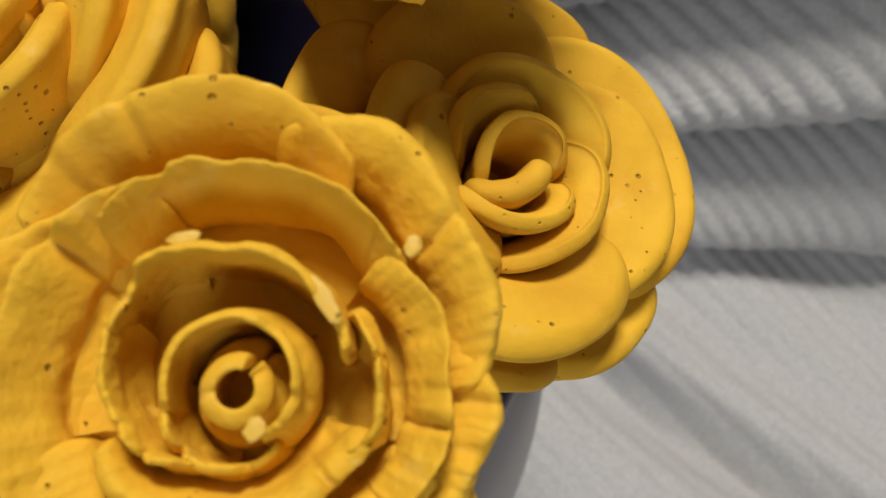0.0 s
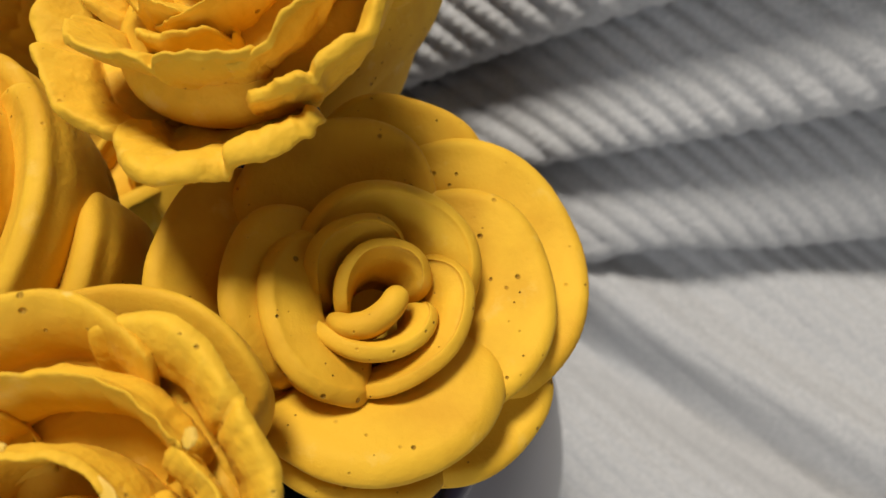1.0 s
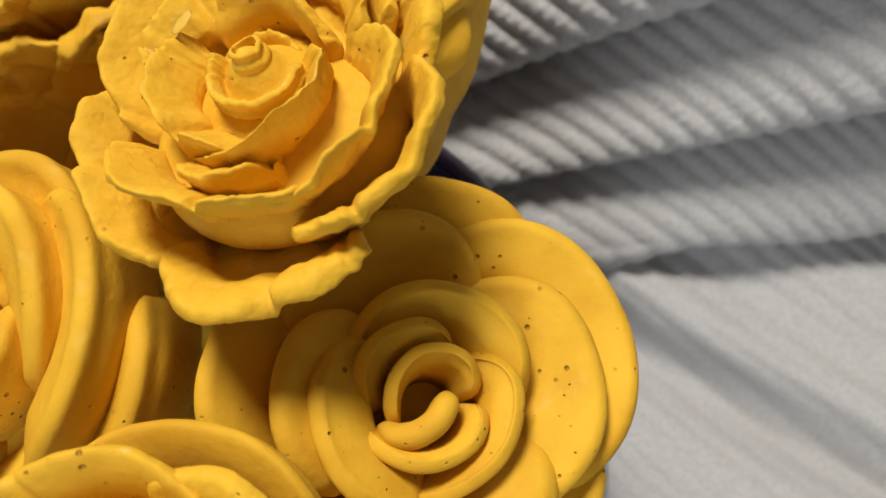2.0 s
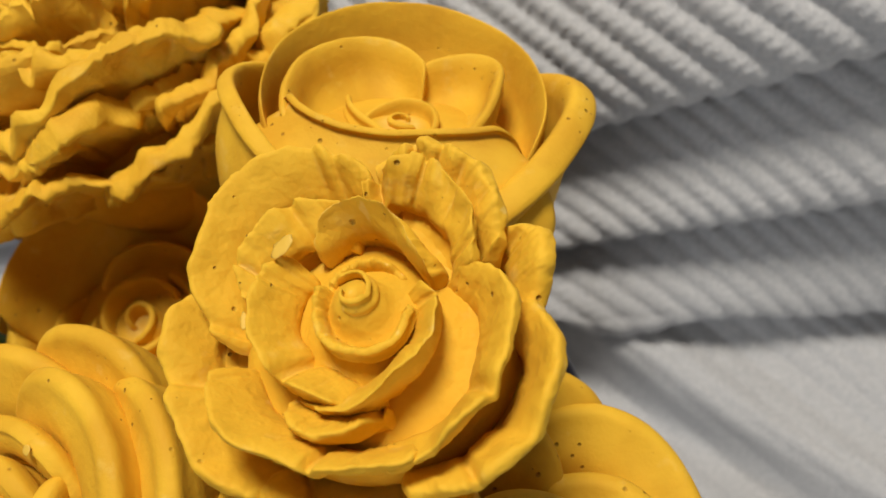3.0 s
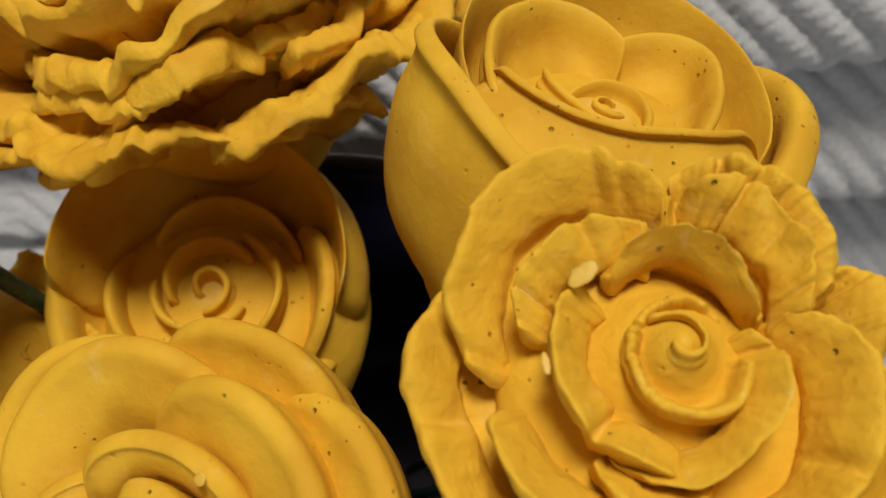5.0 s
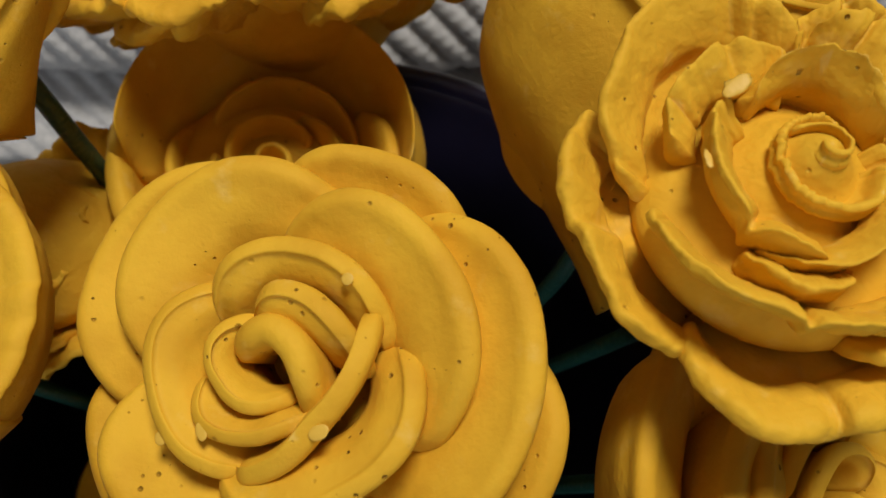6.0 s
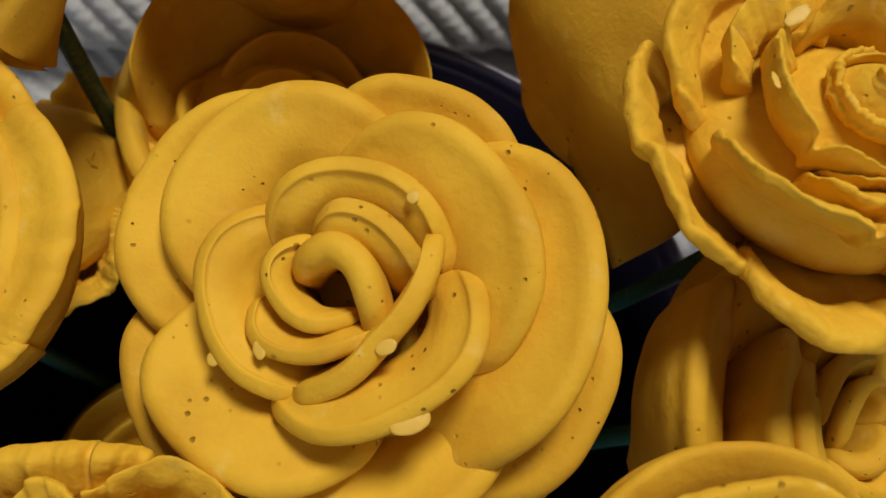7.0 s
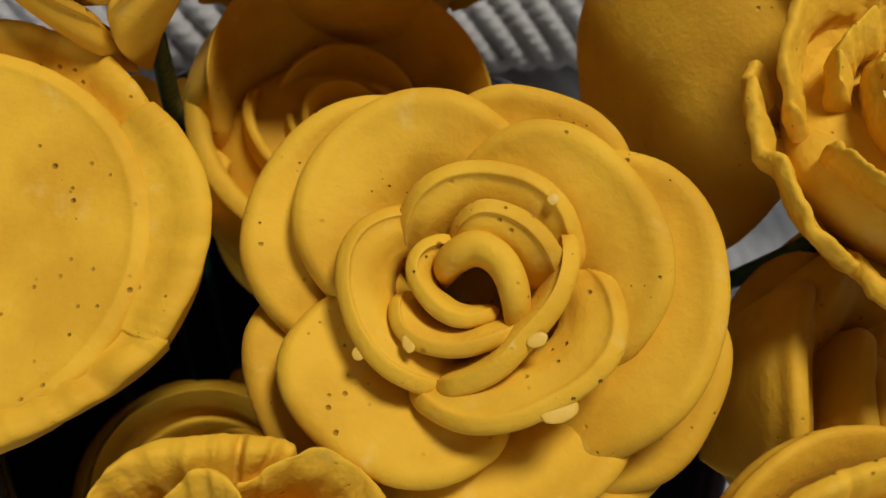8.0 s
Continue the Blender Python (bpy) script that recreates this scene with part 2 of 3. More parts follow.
def tube(name, points, radius, mat, seg=8):
    pts = catmull(np.array(points, float)[:, :, None], 8)[:, :, 0]
    verts, faces = [], []
    for i, p in enumerate(pts):
        d = Vector(pts[min(i + 1, len(pts) - 1)] - pts[max(i - 1, 0)]).normalized()
        x = d.orthogonal().normalized()
        y = d.cross(x)
        for k in range(seg):
            a = 2 * math.pi * k / seg
            verts.append(Vector(p) + radius * (math.cos(a) * x + math.sin(a) * y))
    for i in range(len(pts) - 1):
        for k in range(seg):
            b = (k + 1) % seg
            faces.append((i * seg + k, i * seg + b, (i + 1) * seg + b, (i + 1) * seg + k))
    faces += [tuple(reversed(range(seg))), tuple(range((len(pts) - 1) * seg, len(pts) * seg))]
    return mesh_from(name, verts, faces, mat)


VASE = Vector((-0.030, 0.008, 0.0))


def add_stem(flower, m, depth, foot):
    """A green wire from the back of the flower down into the vase."""
    inv = m.inverted()
    top = m @ Vector((0, 0, -depth * 0.8))
    neck = m @ Vector((0, 0, -depth - 0.018))
    end = VASE + Vector(foot)
    mid = neck.lerp(end, 0.5) + Vector((0, 0, -0.01))
    under("stem", tube("stem", [inv @ p for p in (top, neck, mid, end)], 0.0017, M_STEM), flower, "dark green wire stem")


def add_chip(flower, R, a, r, z, sx, sy, turn=0.0, tilt=0.0, ragged=0.6):
    """A pale, broken spot on a lip."""
    bm = bmesh.new()
    bmesh.ops.create_icosphere(bm, subdivisions=3, radius=1.0)
    for v in bm.verts:
        v.co *= 1 + ragged * noise.noise(v.co * 1.9 + Vector((a, r, 0)))
    p = Vector((r * R * math.cos(radians(a)), r * R * math.sin(radians(a)), z * R))
    bm.transform(Matrix.Translation(p) @ pose(0, 0, 0, 0, tilt, a + turn) @ Matrix.Diagonal((sx * R, sy * R, 0.16 * min(sx, sy) * R, 1)))
    me = bpy.data.meshes.new("chip")
    bm.to_mesh(me)
    bm.free()
    me.materials.append(M_CHIP)
    me.polygons.foreach_set("use_smooth", [True] * len(me.polygons))
    under("chip", me, flower, "pale broken spot")


def flower_base(name, label, category, m):
    ob = new(name)
    ob.matrix_world = m
    ob.empty_display_size = 0.01
    return tagged(ob, label, category, "flowers in the vase")


# ---------------------------------------------------------------- room
def box(name, lo, hi, mat, bevel=0.0):
    bm = bmesh.new()
    bmesh.ops.create_cube(bm, size=1.0)
    size, mid = Vector(hi) - Vector(lo), (Vector(hi) + Vector(lo)) / 2
    bm.transform(Matrix.Translation(mid) @ Matrix.Diagonal((*size, 1)))
    if bevel:
        bmesh.ops.bevel(bm, geom=bm.edges[:], offset=bevel, segments=4, affect="EDGES", profile=0.5)
    me = bpy.data.meshes.new(name)
    bm.to_mesh(me)
    bm.free()
    me.materials.append(mat)
    return me


for name, lo, hi, mat in (
    ("floor", (-2.2, -2.6, -0.50), (2.2, 1.4, -0.45), M_FLOOR),
    ("ceiling", (-2.2, -2.6, 2.05), (2.2, 1.4, 2.10), M_WALL),
    ("wall_north", (-2.2, 1.30, -0.45), (2.2, 1.40, 2.05), M_WALL),
    ("wall_west", (-2.2, -2.5, -0.45), (-2.1, 1.30, 2.05), M_WALL),
    ("wall_east", (2.1, -2.5, -0.45), (2.2, 1.30, 2.05), M_WALL),
):
    tagged(new(name, box(name, lo, hi, mat)), "plain painted room surface", name.split("_")[0], kind="structure")

# unseen wall; its opening is made up to go with the added fill lamp
bm = bmesh.new()
for lo, hi in (((-2.2, -2.6, -0.45), (2.2, -2.5, 0.55)), ((-2.2, -2.6, 1.75), (2.2, -2.5, 2.05)), ((-2.2, -2.6, 0.55), (-0.9, -2.5, 1.75)), ((0.3, -2.6, 0.55), (2.2, -2.5, 1.75))):
    size, mid = Vector(hi) - Vector(lo), (Vector(hi) + Vector(lo)) / 2
    bmesh.ops.create_cube(bm, size=1.0, matrix=Matrix.Translation(mid) @ Matrix.Diagonal((*size, 1)))
me = bpy.data.meshes.new("wall_south")
bm.to_mesh(me)
bm.free()
me.materials.append(M_WALL)
tagged(new("wall_south", me), "plain painted wall with an opening added for the fill lamp", "wall", kind="structure")

# sofa hidden below the blanket
sofa = tagged(new("sofa"), "grey upholstered sofa covered by a ribbed blanket", "sofa")
sofa.location = (0, 0, -0.45)
under("seat", box("seat", (-0.9, -0.62, 0.0), (0.9, 0.62, 0.415), M_SOFA, 0.03), sofa)
under("backrest", box("backrest", (-0.9, 0.34, 0.42), (0.9, 0.60, 0.64), M_SOFA, 0.04), sofa)


# ---------------------------------------------------------------- blanket
def blanket():
    """A grey ribbed throw: flat on the seat, then bunched in rolls up the backrest."""
    ctrl = [(-0.60, 0.0), (-0.30, 0.0), (-0.05, 0.0), (0.030, 0.002), (0.075, 0.016), (0.108, 0.029), (0.118, 0.032), (0.099, 0.036), (0.092, 0.044), (0.100, 0.055),
            (0.115, 0.065), (0.136, 0.070), (0.146, 0.073), (0.124, 0.077), (0.112, 0.087), (0.122, 0.100), (0.140, 0.112), (0.164, 0.118), (0.174, 0.121), (0.148, 0.125),
            (0.135, 0.137), (0.146, 0.157), (0.176, 0.178), (0.225, 0.198), (0.29, 0.216), (0.37, 0.232), (0.55, 0.26)]
    prof = catmull(np.array(ctrl)[:, :, None], 40)[:, :, 0]
    seg = np.linalg.norm(np.diff(prof, axis=0), axis=1)
    length = np.concatenate([[0], np.cumsum(seg)])
    fine_lo, fine_hi = length[80] + 0.02, length[-1] - 0.22
    s = np.concatenate([np.arange(0, fine_lo, 0.012), np.arange(fine_lo, fine_hi, 0.0011), np.arange(fine_hi, length[-1], 0.012)])
    x = np.concatenate([np.arange(-0.55, -0.16, 0.012), np.arange(-0.16, 0.30, 0.0014), np.arange(0.30, 0.56, 0.012)])
    y0, z0 = np.interp(s, length, prof[:, 0]), np.interp(s, length, prof[:, 1])
    ty, tz = np.gradient(y0, s), np.gradient(z0, s)
    ln = np.hypot(ty, tz)
    ny, nz = -tz / ln, ty / ln
    S, X = np.meshgrid(s, x, indexing="ij")
    up = np.clip((z0 - 0.034) / 0.012, 0, 1)[:, None]
    # creases wander and climb across the width; broad soft folds on the seat
    climb = np.interp(z0, [0.0, 0.034, 0.075, 0.122, 0.18, 0.25], [0.0, -0.16, 0.10, 0.30, 0.35, 0.2])[:, None]
    lift = climb * np.clip(X - 0.10, -0.12, 0.3) + up * 0.003 * np.sin(X * 23 + 1.0)
    q = (X - 0.0565) * 0.57 + (y0[:, None] - 0.069) * 0.82
    fold = (1 - up) * (0.012 * np.exp(-((q - 0.022) / 0.014) ** 2) - 0.015 * np.exp(-(q / 0.011) ** 2) + 0.008 * np.exp(-((q + 0.03) / 0.016) ** 2)
                       + 0.0025 * np.sin(q * 95 + X * 14))
    # ribs run aslant; their pitch differs between seat and rolls
    phase = (X * 0.73 + S * 0.683 + 0.004 * np.sin(X * 35 + S * 18)) * (2 * math.pi / 0.0080)
    rib = np.abs(np.sin(phase / 2)) ** 0.65
    amp = np.interp(z0, [0.0, 0.034, 0.08, 0.12, 0.15], [0.0014, 0.0014, 0.0022, 0.0030, 0.0042])[:, None]
    stitch = 0.07 * np.sin((X * 0.626 - S * 0.78) * (2 * math.pi / 0.0046) + 1.4 * np.sin(phase))
    d = fold + amp * (rib + stitch * up)
    Y = y0[:, None] + ny[:, None] * d
    Z = z0[:, None] + nz[:, None] * d + lift + 0.0
    n_s, n_x = S.shape
    verts = np.stack([X, Y, Z], -1).reshape(-1, 3)
    idx = np.arange(n_s * n_x).reshape(n_s, n_x)
    quads = np.stack([idx[:-1, :-1], idx[:-1, 1:], idx[1:, 1:], idx[1:, :-1]], -1).reshape(-1, 4)
    me = bpy.data.meshes.new("blanket")
    me.vertices.add(len(verts))
    me.vertices.foreach_set("co", verts.astype(np.float32).ravel())
    me.loops.add(quads.size)
    me.loops.foreach_set("vertex_index", quads.astype(np.int32).ravel())
    me.polygons.add(len(quads))
    me.polygons.foreach_set("loop_start", np.arange(0, quads.size, 4, dtype=np.int32))
    me.polygons.foreach_set("use_smooth", np.ones(len(quads), dtype=bool))
    me.update(calc_edges=True)
    me.materials.append(M_KNIT)
    return tagged(new("blanket", me), "soft grey ribbed knit blanket bunched in folds on a sofa", "blanket")


blanket()

# ---------------------------------------------------------------- vase
vase = tagged(new("vase"), "dark violet glossy glass vase holding yellow plaster flowers", "vase")
vase.location = VASE
vase.scale = (1.10, 1.06, 1.0)
under("body", lathe("body", [(0.0, 0.004), (0.030, 0.004), (0.048, 0.006), (0.062, 0.03), (0.073, 0.07), (0.0755, 0.11), (0.074, 0.152), (0.070, 0.180),
                             (0.071, 0.184), (0.068, 0.184), (0.067, 0.178), (0.070, 0.152), (0.072, 0.11), (0.069, 0.06), (0.056, 0.03), (0.03, 0.016), (0.0, 0.014)], M_VASE, 72), vase)
under("rim", lathe("rim", [(0.0675, 0.1835), (0.0680, 0.1865), (0.0695, 0.1878), (0.0710, 0.1865), (0.0715, 0.1835), (0.0695, 0.1820), (0.0675, 0.1835)], M_VASE, 72), vase, "rounded glass rim")


# ---------------------------------------------------------------- smooth camellia roses
def fold_mesh(R, ctrl, wide=0.068, deep=0.30):
    """The innermost petal: a thick round ridge along a short bent line, standing over a narrow slot."""
    pts = catmull(np.array(ctrl)[:, :, None], 8)[:, :, 0]
    verts, faces, seg = [], [], 16
    n = len(pts)
    for i, p in enumerate(pts):
        d = pts[min(i + 1, n - 1)] - pts[max(i - 1, 0)]
        side = Vector((d[1], -d[0], 0)).normalized()
        half = wide * math.sqrt(max(1 - (2 * i / (n - 1) - 1) ** 4, 0.02))
        for k in range(seg):
            c, e = math.cos(2 * math.pi * k / seg), math.sin(2 * math.pi * k / seg)
            verts.append((Vector(p) + side * half * c + Vector((0, 0, half * e if e > 0 else deep * e))) * R)
    for i in range(n - 1):
        for k in range(seg):
            b = (k + 1) % seg
            faces.append((i * seg + k, i * seg + b, (i + 1) * seg + b, (i + 1) * seg + k))
    faces += [tuple(reversed(range(seg))), tuple(range((n - 1) * seg, n * seg))]
    return mesh_from("petal", verts, faces, M_SMOOTH)


def wound(rose, R, a0, a1, radii, lift=0.0, end=0.10, w=0.0, h=0.0, t=0.085, curl=0.0, flat=0.5, tip=0.80, back=0.85):
    """One thick wound petal from direction a0 to a1; radii of its lip at five even stations; end: how far its ends sink."""
    mean = sum(radii) / 5
    a0, a1 = a0 - 9, a1 + 9
    radii = [r * f for r, f in zip(radii, (0.95, 1, 1, 1, 0.95))]
    heights = [0.11 - 0.15 * r * r + lift - 2.0 * end * e for r, e in zip(radii, (1, 0.10, 0, 0.10, 1))]
    under("petal", petal_mesh(random.Random(int(a0 + a1 * 7)), R, (a0 + a1) / 2, a1 - a0, mean, 0.0, M_SMOOTH, True, w=w or min(0.46, 0.62 * mean), h=0.7 * h or 0.26,
                              t=t * 1.15, curl=curl or 0.015, flat=flat, back=back if mean > 0.5 else 0.5, foot=0.72, tip=tip, rough=0.006,
                              nu=48, radii=radii, heights=heights), rose)


def camellia(label, m, R, hook, chips=(), foot=(0, 0, 0.03)):
    """A smooth cast rose: heart, stem, innermost ridge and bare spots; its wound petals are added one by one."""
    rose = flower_base("rose", label, "flower", m)
    under("petal", fold_mesh(R, hook), rose)
    under("heart", lathe("heart", [(0.0, -0.34 * R), (0.10 * R, -0.34 * R), (0.22 * R, -0.33 * R), (0.5 * R, -0.34 * R), (0.74 * R, -0.42 * R), (0.68 * R, -0.75 * R),
                                   (0.40 * R, -1.12 * R), (0.1 * R, -1.22 * R), (0.0, -1.22 * R)], M_SMOOTH), rose)
    for c in chips:
        add_chip(rose, R, *c, ragged=0.1)
    add_stem(rose, m, 1.2 * R, foot)
    return rose


RA = 0.0293
rose_a = camellia("smooth yellow plaster rose with wound petals and small air holes", frame_of((-0.0372, -0.0055, 0.2590), (-0.34, -0.18, 0.93), (0.968, 0.039, 0.25)), RA,
                  [(-0.10, 0.03, 0.0), (-0.03, 0.11, 0.06), (0.08, 0.14, 0.09), (0.18, 0.06, 0.09), (0.22, -0.09, 0.06), (0.20, -0.24, -0.02)],
                  [(302, 0.66, 0.075, 0.085, 0.05, 70, 12), (316, 0.40, 0.135, 0.045, 0.03, 60), (226, 0.34, 0.10, 0.04, 0.025, 60), (210, 0.52, 0.05, 0.03, 0.03), (37, 0.52, 0.085, 0.026, 0.026)])
wound(rose_a, RA, 92, 318, (0.20, 0.23, 0.17, 0.17, 0.20), 0.02, 0.06, w=0.10, h=0.26, t=0.07)
wound(rose_a, RA, -2, 96, (0.48, 0.41, 0.37, 0.32, 0.22), 0.05, 0.08, w=0.20, h=0.20, t=0.09)
wound(rose_a, RA, 186, 325, (0.30, 0.33, 0.30, 0.29, 0.36), 0.02, 0.06, w=0.14, h=0.26, t=0.07)
wound(rose_a, RA, 256, 376, (0.50, 0.42, 0.38, 0.44, 0.56), 0.06, 0.05, w=0.12, h=0.24, t=0.11)
wound(rose_a, RA, 8, 136, (0.55, 0.56, 0.52, 0.46, 0.36), 0.03, 0.12, w=0.22, h=0.30)
wound(rose_a, RA, 116, 262, (0.40, 0.52, 0.50, 0.48, 0.46), 0.02, 0.10, w=0.20, h=0.24)
wound(rose_a, RA, 242, 360, (0.52, 0.60, 0.64, 0.70, 0.62), 0.06, 0.10, w=0.26, h=0.26)
wound(rose_a, RA, 330, 446, (0.72, 0.87, 0.88, 0.79, 0.50), 0.03, 0.14)
wound(rose_a, RA, 64, 180, (0.72, 0.89, 0.92, 0.78, 0.50), 0.0, 0.14)
wound(rose_a, RA, 176, 278, (0.50, 0.84, 0.88, 0.83, 0.66), 0.0, 0.14)
wound(rose_a, RA, 300, 404, (0.88, 1.04, 1.12, 1.09, 0.84), -0.01, 0.16)
wound(rose_a, RA, 94, 190, (0.86, 1.03, 1.07, 0.97, 0.72), -0.04, 0.14)
wound(rose_a, RA, 30, 92, (0.92, 1.02, 1.02, 0.96, 0.82), -0.14, 0.12)
wound(rose_a, RA, 304, 356, (1.05, 1.18, 1.21, 1.18, 1.02), -0.22, 0.12)
wound(rose_a, RA, 174, 234, (0.84, 1.00, 1.06, 1.06, 0.98), -0.16, 0.12)
wound(rose_a, RA, 236, 324, (0.92, 0.98, 1.02, 1.00, 0.84), -0.14, 0.12)
wound(rose_a, RA, 206, 262, (0.94, 1.02, 1.06, 1.06, 1.0), -0.24, 0.12)
wound(rose_a, RA, 276, 328, (1.02, 1.13, 1.18, 1.16, 1.02), -0.34, 0.12)

RB = 0.0270
rose_b = camellia("smooth yellow plaster rose with broad outer petals", frame_of((0.0383, -0.0185, 0.2485), (0.46, -0.10, 0.90), (0.986, -0.009, -0.165)), RB,
                  [(-0.32, -0.15, -0.02), (-0.24, -0.21, 0.03), (-0.15, -0.21, 0.07), (-0.06, -0.15, 0.10), (-0.01, -0.07, 0.10), (0.01, 0.0, 0.06)],
                  [(222, 0.62, 0.05, 0.055, 0.04, 50)], foot=(0.01, -0.01, 0.03))
wound(rose_b, RB, 4, 208, (0.17, 0.19, 0.22, 0.27, 0.32), 0.04, 0.06, w=0.10, h=0.32, t=0.08)
wound(rose_b, RB, 210, 340, (0.48, 0.42, 0.34, 0.26, 0.20), 0.04, 0.06, w=0.14, h=0.28, t=0.08)
wound(rose_b, RB, 80, 182, (0.26, 0.34, 0.40, 0.45, 0.42), 0.05, 0.08, w=0.16, h=0.30, t=0.08)
wound(rose_b, RB, 258, 412, (0.58, 0.45, 0.39, 0.35, 0.26), 0.04, 0.08, w=0.18, h=0.28)
wound(rose_b, RB, -6, 158, (0.40, 0.48, 0.53, 0.56, 0.54), 0.05, 0.10, w=0.24, h=0.30)
wound(rose_b, RB, 146, 254, (0.50, 0.62, 0.66, 0.66, 0.58), 0.04, 0.08, w=0.30, h=0.20)
wound(rose_b, RB, 138, 216, (0.60, 0.76, 0.82, 0.82, 0.74), 0.05, 0.12)
wound(rose_b, RB, 232, 338, (0.86, 0.88, 0.82, 0.70, 0.54), 0.02, 0.12, curl=0.08)
wound(rose_b, RB, 305, 434, (0.70, 0.81, 0.87, 0.83, 0.60), 0.02, 0.14)
wound(rose_b, RB, 68, 152, (0.62, 0.92, 1.02, 1.00, 0.92), 0.0, 0.12)
wound(rose_b, RB, 328, 444, (0.82, 1.04, 1.20, 1.18, 0.90), -0.02, 0.16)
wound(rose_b, RB, 56, 108, (1.08, 1.22, 1.27, 1.22, 1.04), -0.06, 0.14)
wound(rose_b, RB, 288, 350, (0.90, 0.99, 1.02, 1.0, 0.88), -0.18, 0.12)
wound(rose_b, RB, 238, 294, (0.94, 1.0, 1.0, 0.98, 0.84), -0.18, 0.12)
wound(rose_b, RB, 138, 196, (0.94, 1.12, 1.16, 1.16, 1.08), -0.02, 0.12)


# ---------------------------------------------------------------- thin-petalled, chipped roses
def thin(rose, R, a0, a1, radii, heights, h=0.42, w=0.30, curl=0.0, t=0.05, wave=0.02, jag=0.02, notch=0.07, rough=0.035, bowl=True, mat=None, seed=0, ends=1.0):
    """One thin cast petal with a rubbed, uneven lip from direction a0 to a1; radii and heights of the lip at five even
    stations.
    """
    rng = random.Random(int(a0 * 3 + a1) + seed)
    if a1 - a0 < 200:
        # the ends sink and turn in behind the neighbours
        radii = [r * (1 - f * ends) for r, f in zip(radii, (0.07, 0, 0, 0, 0.07))]
        heights = [z - d * ends for z, d in zip(heights, (0.10, 0.01, 0, 0.01, 0.10))]
    return under("petal", petal_mesh(rng, R, (a0 + a1) / 2, a1 - a0, sum(radii) / 5, 0.0, mat or M_ROUGH, False, bowl=bowl, w=w, h=h, t=t, curl=curl, wave=wave, freq=3.0, jag=jag, notch=notch,
                                     rough=rough, tip=0.92, nu=96, steps=5, radii=radii, heights=heights), rose)


def thin_rose(label, m, R, inside, chips=(), foot=(0, 0, 0.03)):
    """Heart, stem and bare broken spots of a thin-petalled rose; its petals are added one by one. inside: profile of the heart's upper side."""
    rose = flower_base("rose", label, "flower", m)
    under("heart", lathe("heart", [(r * R, z * R) for r, z in [*inside, (0.80, -0.50), (0.80, -0.64), (0.62, -0.86), (0.34, -1.06), (0.1, -1.15), (0.0, -1.15)]], M_ROUGH), rose)
    for c in chips:
        add_chip(rose, R, *c, ragged=0.35)
    add_stem(rose, m, 1.1 * R, foot)
    return rose


RF = 0.0222
rose_f = thin_rose("yellow plaster rose with thin wavy chipped petals", frame_of((0.0237, 0.0138, 0.2835), (-0.02, 0.10, 0.99), (0.976, -0.005, -0.22)), RF,
                   [(0.0, 0.07), (0.04, 0.06), (0.10, 0.0), (0.18, -0.10), (0.28, -0.17), (0.40, -0.26), (0.56, -0.34), (0.70, -0.40)],
                   [(140, 0.53, 0.05, 0.08, 0.045, 70, 20), (186, 0.60, 0.02, 0.02, 0.05)], foot=(0.0, 0.01, 0.03))
# rolled heart: a small curl on a cone, then a low cup round it
thin(rose_f, RF, 170, 490, (0.05, 0.08, 0.10, 0.12, 0.20), (0.10, 0.11, 0.10, 0.07, -0.02), h=0.16, w=0.04, t=0.04, wave=0.005, jag=0.004, notch=0.02, rough=0.010, bowl=False)
thin(rose_f, RF, 20, 190, (0.30, 0.28, 0.25, 0.22, 0.22), (-0.12, -0.08, -0.06, -0.07, -0.10), h=0.16, w=0.14, wave=0.01, notch=0.02, rough=0.015, bowl=False)
thin(rose_f, RF, 150, 350, (0.22, 0.25, 0.29, 0.34, 0.32), (0.02, 0.02, 0.0, 0.0, 0.0), h=0.18, w=0.16, wave=0.01, notch=0.04, rough=0.018, bowl=False)
# second ring with its break, and the petal arched over the heart
thin(rose_f, RF, 136, 284, (0.58, 0.58, 0.56, 0.55, 0.56), (0.06, 0.05, 0.03, 0.02, 0.0), h=0.44, w=0.26, notch=0.10)
thin(rose_f, RF, 228, 380, (0.62, 0.60, 0.52, 0.47, 0.34), (-0.10, 0.0, 0.04, 0.04, 0.0), h=0.44, w=0.24, notch=0.11, t=0.036)
thin(rose_f, RF, 20, 124, (0.50, 0.47, 0.52, 0.56, 0.56), (0.08, 0.15, 0.19, 0.16, 0.08), h=0.50, w=0.12, curl=-0.06, notch=0.05)
thin(rose_f, RF, 226, 284, (0.66, 0.70, 0.72, 0.68, 0.60), (-0.12, -0.06, -0.04, -0.06, -0.10), h=0.36, w=0.20)
# third ring, wide and wavy
thin(rose_f, RF, 192, 292, (0.94, 0.90, 0.88, 0.90, 0.92), (-0.06, -0.02, -0.02, -0.02, -0.04), h=0.50, w=0.40, curl=0.03, notch=0.11, t=0.036)
thin(rose_f, RF, 276, 384, (0.92, 0.90, 0.86, 0.80, 0.58), (-0.04, 0.0, 0.02, 0.0, -0.04), h=0.50, w=0.42, curl=0.03, notch=0.10, t=0.036)
thin(rose_f, RF, 14, 92, (0.72, 0.76, 0.84, 0.86, 0.78), (0.0, 0.04, 0.06, 0.08, 0.06), h=0.36, w=0.34, curl=0.0, rough=0.06, t=0.04, jag=0.04)
thin(rose_f, RF, 96, 168, (0.66, 0.70, 0.76, 0.80, 0.76), (0.06, 0.06, 0.04, 0.0, -0.06), h=0.40, w=0.26)
